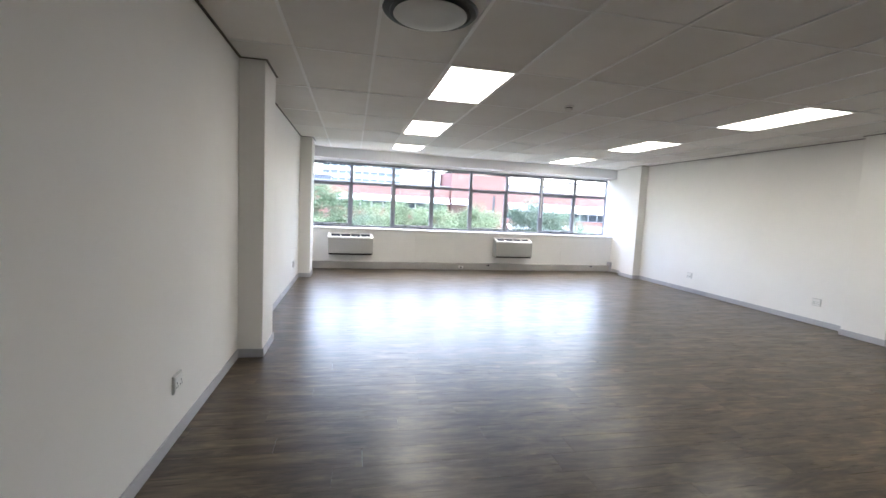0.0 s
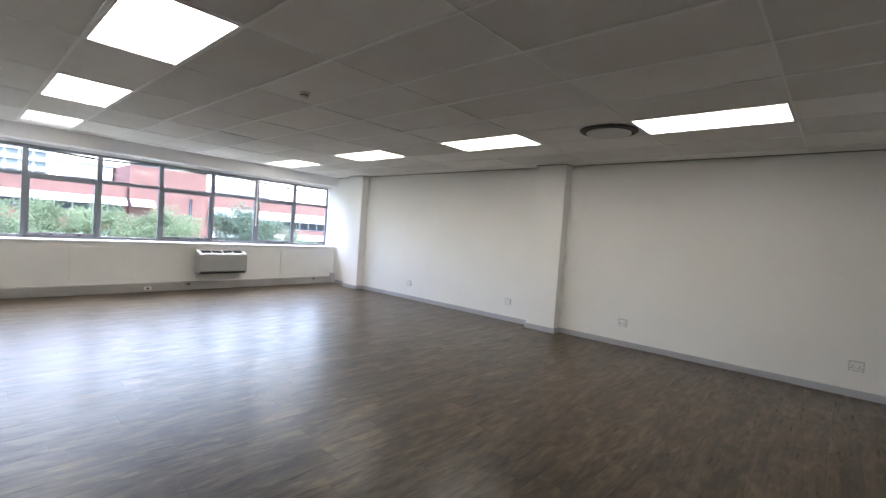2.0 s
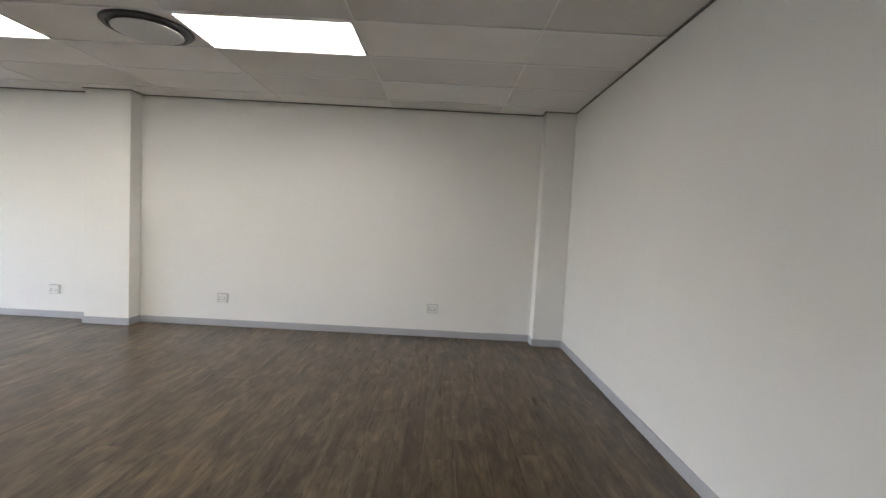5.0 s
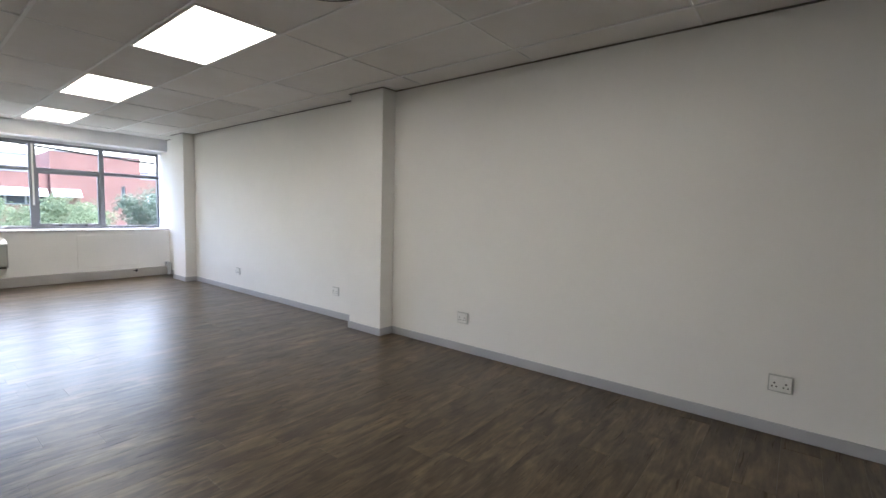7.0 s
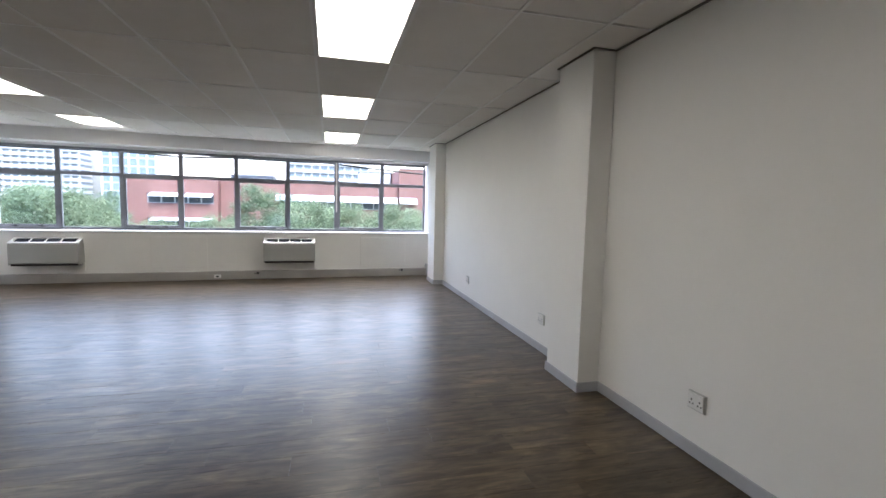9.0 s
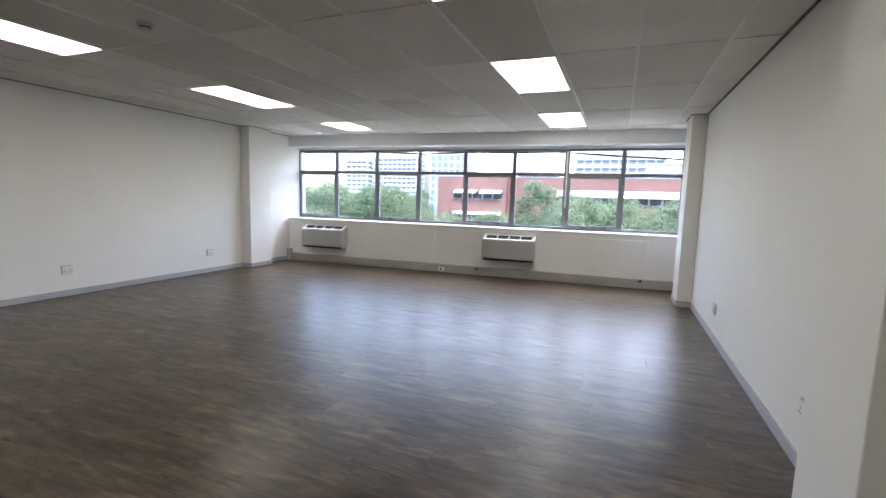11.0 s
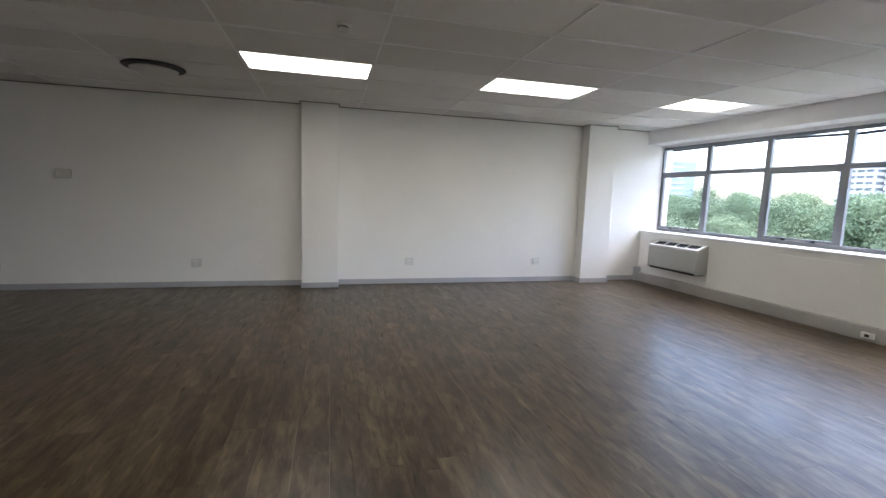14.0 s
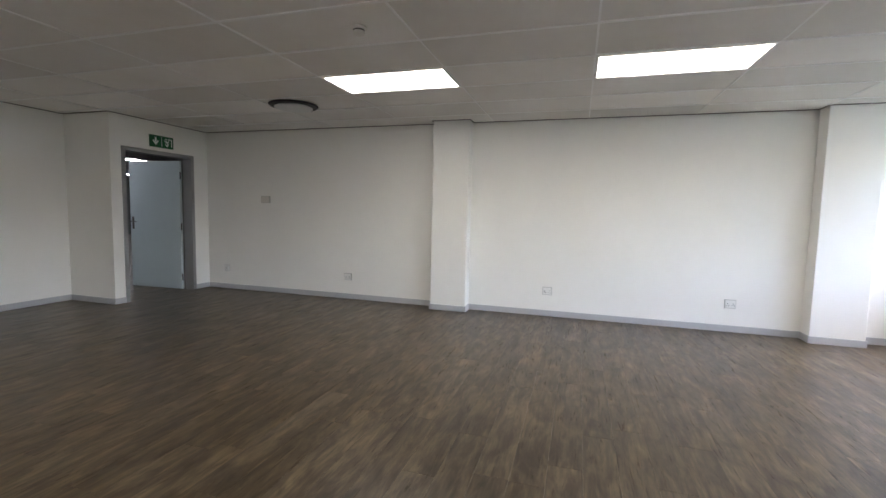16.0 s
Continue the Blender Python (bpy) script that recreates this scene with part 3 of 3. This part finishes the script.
askew(tube("cable", [(-3.2, WY + 0.16, 2.235), (WX0, WY + 0.16, 2.235), (0.3, WY + 0.16, 2.245), (1.2, WY + 0.16, 2.205), (2.08, WY + 0.16, 2.235), (3.0, WY + 0.16, 2.225), (3.75, WY + 0.16, 2.235), (4.7, WY + 0.16, 2.165), (WX1 + 0.05, WY + 0.16, 2.10)], 0.018, M_BLACK, "black cable slung outside the window head", "cable"))

# ---- door ----
d1 = tagged(new("door_1"), "pale grey-blue door standing open in a grey frame", "door", "", "structure")
part("door_frame", boxes((DX0, YD - T - 0.006, 0, DX0 + 0.055, YD + 0.012, DZ), (DX1 - 0.055, YD - T - 0.006, 0, DX1, YD + 0.012, DZ), (DX0 + 0.055, YD - T - 0.006, DZ - 0.055, DX1 - 0.055, YD + 0.012, DZ), bevel=0.003), M_FRAME, d1, "grey steel frame")
# the leaf hangs from hinges on the far side of the frame and stands a little short of square
leaf = part("leaf", boxes((-0.022, -0.985, 0.008, 0.022, 0.0, 2.03), bevel=0.003), M_DOOR, d1, "pale grey-blue painted leaf")
leaf.matrix_basis = pose(DX0 + 0.085, YD - T - 0.02, 0, 0, 0, 3)
part("lock_plate", boxes((0.0222, -0.945, 0.94, 0.030, -0.905, 1.14), bevel=0.003), M_STEEL, leaf, "dark steel lock plate")
bm = cyl(bmesh.new(), 0.009, 0.009, 0.05, pose(0.054, -0.925, 1.06, 0, 90), 16)
box(bm, 0.072, -0.932, 1.052, 0.086, -0.80, 1.068, bevel=0.005)
part("lever", bm, M_STEEL, leaf, "steel lever handle", True)
for z in (0.2, 1.0, 1.8):
    part("hinge", cyl(bmesh.new(), 0.010, 0.010, 0.11, pose(0.014, 0.008, z), 12), M_STEEL, leaf, smooth=True)

# exit sign over the door: arrow plate and running-figure plate as plain shapes
t = thing("exit_sign", "green emergency exit sign with white arrow over the door", "sign", pose(-0.73, YD, 2.245))
part("board", boxes((-0.195, 0, -0.085, 0.195, 0.006, 0.085), bevel=0.002), M_GREEN, t)
bm = boxes((0.082, 0.0061, -0.01, 0.108, 0.0072, 0.055))
vs = [bm.verts.new(v) for v in ((0.045, 0.0067, 0.005), (0.06, 0.0067, 0.02), (0.095, 0.0067, -0.02), (0.13, 0.0067, 0.02), (0.145, 0.0067, 0.005), (0.095, 0.0067, -0.055))]
bm.faces.new((vs[0], vs[1], vs[2], vs[5])); bm.faces.new((vs[5], vs[2], vs[3], vs[4]))
part("arrow", bm, M_SIGNWHITE, t, "white down arrow")
bm = boxes((-0.17, 0.0061, -0.055, -0.155, 0.0072, 0.055), (-0.155, 0.0061, 0.04, -0.10, 0.0072, 0.055))
for cx, cz, ang, ln in ((-0.085, 0.0, 20, 0.055), (-0.10, -0.035, -35, 0.05), (-0.068, -0.04, 40, 0.045), (-0.065, 0.012, 60, 0.05), (-0.105, 0.01, -50, 0.04)):
    tmp = box(bmesh.new(), -0.008, 0.0062, -ln / 2, 0.008, 0.0071, ln / 2)
    tmp.transform(pose(cx, 0, cz, 0, ang, 0))
    me = bpy.data.meshes.new("tmp"); tmp.to_mesh(me); tmp.free(); bm.from_mesh(me)
cyl(bm, 0.012, 0.012, 0.001, pose(-0.072, 0.0068, 0.046, 90), 16)
part("pictogram", bm, M_SIGNWHITE, t, "white running pictogram")
part("divider", boxes((-0.003, 0.0061, -0.072, 0.003, 0.0072, 0.072)), M_SIGNWHITE, t)

# ---- outside ----
GZ = -8.5
setting("ground", boxes((-2500, 10.4, GZ - 0.5, 2500, 4000, GZ)), M_GROUND, "green and paved ground far below the window", "ground")
askew(setting("outer_wall", boxes((XL - T, WY + 0.066, GZ, XR + T, WY + 0.10, WZ0 - 0.05)), M_SLAB, "outer face of the building below the window", "wall"))


def wall_with_bands(bm, x0, x1, y, depth, z0, z1, holes):
    """A front wall from slabs between the window bands; holes are (xa, xb, za, zb), one above another."""
    z = z0
    for xa, xb, za, zb in sorted(holes, key=lambda h: h[2]):
        box(bm, x0, y, z, x1, y + depth, za)
        box(bm, x0, y, za, xa, y + depth, zb)
        box(bm, xb, y, za, x1, y + depth, zb)
        z = zb
    box(bm, x0, y, z, x1, y + depth, z1)


def brick_block(name, x0, x1, y, z1, holes, awnings, label, back=14, plain=()):
    t = thing(name, label, "building", Matrix(), "brick building")
    bm = bmesh.new()
    wall_with_bands(bm, x0, x1, y, 0.45, GZ, z1, holes)
    box(bm, x0, y + 0.45, GZ, x0 + 0.4, y + back, z1)
    box(bm, x1 - 0.4, y + 0.45, GZ, x1, y + back, z1)
    box(bm, x0 + 0.4, y + back - 0.4, GZ, x1 - 0.4, y + back, z1)
    part("wall", bm, M_BRICK, t)
    part("roof", boxes((x0 + 0.4, y + 0.45, z1 - 0.7, x1 - 0.4, y + back - 0.4, z1 - 0.5)), M_ROOF, t)
    part("coping", boxes((x0 - 0.05, y - 0.06, z1, x1 + 0.05, y + 0.5, z1 + 0.10)), M_ROOF, t, "grey parapet coping")
    for xa, xb, za, zb in holes:
        n = max(1, round((xb - xa) / 1.5))
        w = (xb - xa) / n
        for i in range(n):
            wn_ = part("window", boxes((xa + i * w, y + 0.25, za, xa + i * w + 0.09, y + 0.35, zb), (xa + (i + 1) * w - 0.09, y + 0.25, za, xa + (i + 1) * w, y + 0.35, zb),
                                       (xa + i * w + 0.09, y + 0.25, za, xa + (i + 1) * w - 0.09, y + 0.35, za + 0.08), (xa + i * w + 0.09, y + 0.25, zb - 0.08, xa + (i + 1) * w - 0.09, y + 0.35, zb)), M_FARFRAME, t)
            part("pane", boxes((xa + i * w + 0.09, y + 0.29, za + 0.08, xa + (i + 1) * w - 0.09, y + 0.31, zb - 0.08)), M_FARGLASS, wn_)
    for xa, xb, za, zb in awnings:
        bm = bmesh.new()
        f = [bm.verts.new(v) for v in ((xa, y - 0.02, zb), (xb, y - 0.02, zb), (xb, y - 1.0, za + 0.12), (xa, y - 1.0, za + 0.12), (xb, y - 1.0, za), (xa, y - 1.0, za), (xb, y - 0.02, zb - 0.12), (xa, y - 0.02, zb - 0.12))]
        for q in ((0, 1, 2, 3), (3, 2, 4, 5), (5, 4, 6, 7), (1, 6, 4, 2), (0, 3, 5, 7)):
            bm.faces.new([f[i] for i in q])
        bmesh.ops.recalc_face_normals(bm, faces=bm.faces)
        part("awning", bm, M_AWNING, t, "white sloping sun awning")
    return t


BY = 60
brick_block("brick_building", -19.2, -9.45, BY, 4.35, [(-17.1, -9.9, 1.35, 2.5), (-17.1, -9.9, -1.6, -0.4)], [(-16.6, -13.4, 2.1, 2.6), (-12.9, -9.95, 2.1, 2.6), (-16.6, -10, -0.75, -0.35)],
            "red brick office block with strip windows and white awnings")
brick_block("brick_building", -9.40, 12.75, BY + 1.2, 4.35, [(-2.6, 12.5, 1.1, 2.5), (-2.6, 12.5, -2.2, -0.9)], [(-2.9, 12.6, 1.95, 2.8)],
            "long red brick office wing with a white awning")
brick_block("brick_building", 12.80, 20.8, BY + 0.6, 6.65, [(18.9, 19.3, 1.0, 3.4)], [(12.85, 15.2, 1.95, 2.8)],
            "taller plain red brick stair block")
brick_block("brick_building", 20.85, 46, BY + 1.6, 4.35, [(21.6, 45, 0.35, 1.6), (21.6, 45, -2.4, -1.2)], [(21.6, 45, 1.45, 2.65), (21.6, 45, -1.2, -0.4)],
            "long red brick wing with white sun awnings")
# rooftop plant
for x0, x1, y, z0, z1, mat, lab in ((-9.2, -3.8, 66, 3.8, 5.3, M_LOUVRE, "dark louvred rooftop plant housing"), (8.0, 12.6, 68, 3.8, 6.6, M_TOWER, "pale rooftop plant room"), (24, 33, 68, 3.8, 5.6, M_TOWER, "pale long rooftop plant room")):
    t = thing("plant_room", lab, "plant room")
    part("body", boxes((x0, y, z0, x1, y + 4, z1), bevel=0.05), mat, t)
    part("roof_edge", boxes((x0 - 0.15, y - 0.15, z1, x1 + 0.15, y + 4.15, z1 + 0.18)), M_ROOF, t)
    part("louvre", boxes(*[(x0 + 0.5, y - 0.05, z0 + 0.5 + q * 0.28, x1 - 0.5, y + 0.02, z0 + 0.62 + q * 0.28) for q in range(3)]), M_LOUVRE, t)


def tower(x0, x1, y, ztop, storey, label, glassy=False, bays=6):
    t = thing("tower_block", label, "tower", Matrix(), "distant towers")
    d = 18
    part("core", boxes((x0, y, GZ, x1, y + d, ztop)), M_BLUEGLASS if glassy else M_TOWERGLASS, t, "shaded glazing")
    part("roof", boxes((x0 + 2, y + 2, ztop, x1 - 2, y + d - 2, ztop + 2.2)), M_TOWER, t)
    n = int((ztop - GZ) / storey)
    for i in range(n + 1):
        z = ztop - i * storey
        if z < -4:
            break
        th = 0.5 if glassy else 1.15
        part("balcony" if not glassy else "spandrel", boxes((x0 - 0.4, y - (0.3 if glassy else 1.2), z - th, x1 + 0.4, y + d * 0.5, z)), M_TOWER, t)
    for i in range(bays + 1):
        x = x0 + (x1 - x0) * i / bays
        part("pier", boxes((x - 0.35, y - 0.5, GZ, x + 0.35, y + 0.3, ztop)), M_TOWER, t)
    return t


tower(-130, -117.8, 202, 20, 2.3, "distant white residential tower with balcony bands", bays=4)
tower(-116, -91.5, 206, 21.5, 2.3, "distant wide white residential tower with balcony bands", bays=9)
tower(-85.5, -66, 210, 23, 3.4, "distant blue-grey glass tower", True, 6)
tower(-241, -225, 205, 27, 3.2, "distant slim tower block", True, 3)
tower(-14, 20, 200, 20, 3.2, "distant pale slab block", False, 10)


# ---- trees ----
def branch(bm, a, b, r0, r1, seg=7):
    d = (b - a)
    m = Matrix.Translation((a + b) / 2) @ d.to_track_quat("Z", "Y").to_matrix().to_4x4()
    cyl(bm, r0, r1, d.length * 1.02, m, seg, False)


def crown_mesh(name, seed, rad, height, base, material, leaves=15000):
    """Leaf clumps on an uneven, gapped crown."""
    r = random.Random(seed)
    hubs = []
    for i in range(70):
        a, u = r.uniform(0, 2 * math.pi), r.uniform(-0.8, 1)
        k_ = math.sqrt(max(0, 1 - u * u)) * r.uniform(0.35, 1.0)
        hubs.append((Vector((rad * k_ * math.cos(a), rad * k_ * math.sin(a), base + height * (0.5 + 0.5 * u) * r.uniform(0.85, 1.06))), r.uniform(0.45, 0.95)))
    verts, faces = [], []
    for i in range(leaves):
        c, s = hubs[r.randrange(len(hubs))]
        off = Vector((r.gauss(0, 1), r.gauss(0, 1), r.gauss(0, 0.8))).normalized() * s * r.uniform(0.55, 1.08)
        p = c + off
        ax = Vector((r.gauss(0, 1), r.gauss(0, 1), r.gauss(0, 0.6))).normalized()
        up = (off.normalized() + Vector((r.gauss(0, .34), r.gauss(0, .34), .5))).normalized()
        side = ax.cross(up).normalized()
        fw = up.cross(side).normalized()
        ln, wd = r.uniform(0.06, 0.13), r.uniform(0.03, 0.06)
        b = len(verts)
        verts += [p - fw * ln, p + side * wd + up * 0.02, p + fw * ln, p - side * wd + up * 0.02]
        faces.append((b, b + 1, b + 2, b + 3))
    me = bpy.data.meshes.new(name)
    me.from_pydata([tuple(v) for v in verts], [], faces)
    me.materials.append(material)
    return me


def tree(seed, rad, height, base, material, label):
    r = random.Random(seed + 50)
    t = thing("tree", label, "tree", Matrix(), "trees outside the window")
    bm = bmesh.new()
    branch(bm, Vector((0, 0, 0)), Vector((0.1, 0, base * 0.55)), 0.26, 0.2)
    branch(bm, Vector((0.1, 0, base * 0.55)), Vector((0.0, 0.1, base + height * 0.55)), 0.2, 0.07)
    part("trunk", bm, M_BARK, t)
    for i in range(7):
        a = i * 0.9 + r.random()
        s = Vector((0.05, 0.05, base * r.uniform(0.7, 1.25)))
        e = Vector((rad * 0.65 * math.cos(a), rad * 0.65 * math.sin(a), s.z + height * r.uniform(0.25, 0.55)))
        bm = bmesh.new()
        branch(bm, s, s.lerp(e, 0.5) + Vector((0, 0, -0.2)), 0.10, 0.07, 6)
        branch(bm, s.lerp(e, 0.5) + Vector((0, 0, -0.2)), e, 0.07, 0.025, 6)
        part("limb", bm, M_BARK, t)
    ob = new("crown", crown_mesh("crown", seed, rad, height, base, material))
    ob.parent = t
    return t


KINDS = [tree(11, 3.1, 6.0, 3.6, M_LEAF[0], "leafy light-green street tree outside"), tree(12, 2.6, 6.6, 3.2, M_LEAF[1], "leafy mid-green street tree outside"),
         tree(13, 2.9, 5.8, 3.8, M_LEAF[2], "leafy grey-green street tree outside")]
# x, y, height of the crown's top, kind
TREES = [(-3.0, 50, 3.2, 1), (2.6, 33, 1.6, 0), (5.0, 30, 1.4, 0), (8.0, 31, 1.45, 0), (10.0, 36, 0.9, 0), (12.9, 30, 2.35, 2), (15.4, 33, 1.1, 1), (19.5, 36, 0.2, 0), (-4.6, 36, 0.3, 0), (-8.2, 36, 0.0, 0),
         (-14.3, 35, 2.5, 1), (-13.2, 36, 2.6, 0), (-13.1, 40, 2.5, 1), (-16.6, 38, 2.5, 0), (-19.2, 36, 2.2, 1), (-22.0, 35, 2.6, 1), (-25.0, 38, 2.5, 2), (-23.5, 31, 3.0, 1), (-28.5, 36, 2.2, 0), (-32.5, 39, 2.3, 1), (-36.5, 41, 2.4, 0), (-41, 42, 2.2, 2), (-18.5, 29, 1.0, 0),
         (-17.2, 41, 2.9, 1), (-24, 42, 3.0, 0), (-30, 43, 3.0, 1), (-20.5, 46, 2.4, 1), (-27, 46, 3.0, 1), (-34, 48, 3.0, 2), (-46, 50, 3.0, 1), (-52, 52, 3.2, 0), (-22, 27, 0.7, 0), (-59, 55, 3.2, 1), (-12.0, 40, 0.2, 1), (1.0, 37, 0.9, 2)]
tops = (9.9, 10.1, 9.9)
used = [False] * 3


def WIDE(x):
    return 1.3 if x < -13.25 else 1.4 if -3.5 < x < -2.5 else 1.0


for i, (x, y, z, kd) in enumerate(TREES):
    s = (z - GZ - (0.55 if x < -13 else 0.0)) / tops[kd]
    m = pose(x, y, GZ, 0, 0, (i * 77) % 360)
    if not used[kd]:
        used[kd] = True
        KINDS[kd].matrix_basis = m
        KINDS[kd].scale = (s * WIDE(x), s * WIDE(x), s)
    else:
        c = copy_thing(KINDS[kd], m)
        c.scale = (s * WIDE(x), s * WIDE(x), s)

# ---- floor planks ----
PW, PL = 0.178, 1.22
floor_ob = bpy.data.objects["floor"]


def plank_geo(x0, x1, y0, y1):
    g, e, z = 0.0003, 0.0009, 0.0
    o = [(x0 + g, y0 + g), (x1 - g, y0 + g), (x1 - g, y1 - g), (x0 + g, y1 - g)]
    i = [(x0 + e, y0 + e), (x1 - e, y0 + e), (x1 - e, y1 - e), (x0 + e, y1 - e)]
    v = [(x, y, z - 0.011) for x, y in o] + [(x, y, z - 0.0003) for x, y in o] + [(x, y, z) for x, y in i]
    f = [(8, 9, 10, 11)]
    for q in range(4):
        w = (q + 1) % 4
        f += [(q, w, 4 + w, 4 + q), (4 + q, 4 + w, 8 + w, 8 + q)]
    return v, f


shared, rest_v, rest_f, count = {}, [], [], 0
rng = random.Random(9)
y = YS - 0.02
while y < north(XR):
    x = XL - 0.05 - rng.uniform(0, PL)
    while x < XR + 0.05:
        xa, xb = max(x, XL - 0.05), min(x + PL, XR + 0.05)
        if y + PW < YD - T:
            xa = max(xa, XJ - 0.06)
        if xb - xa > 0.03:
            ln = round(xb - xa, 2)
            if y < 6.0 and count < 300:
                if ln not in shared:
                    v, f = plank_geo(-ln / 2, ln / 2, -PW / 2, PW / 2)
                    me = bpy.data.meshes.new("plank")
                    me.from_pydata(v, [], f)
                    me.materials.append(M_PLANK)
                    shared[ln] = me
                ob = new("plank", shared[ln])
                ob.location = ((xa + xb) / 2, y + PW / 2, 0)
                ob.parent = floor_ob
                count += 1
            else:
                v, f = plank_geo(xa, xb, y, y + PW)
                b = len(rest_v)
                rest_v += v
                rest_f += [tuple(q + b for q in face) for face in f]
        x += PL
    y += PW
me = bpy.data.meshes.new("far_planks")
me.from_pydata(rest_v, [], rest_f)
me.materials.append(M_PLANK)
ob = new("far_planks", me)
ob.parent = floor_ob
tagged(ob, "", "", "", "stuff")
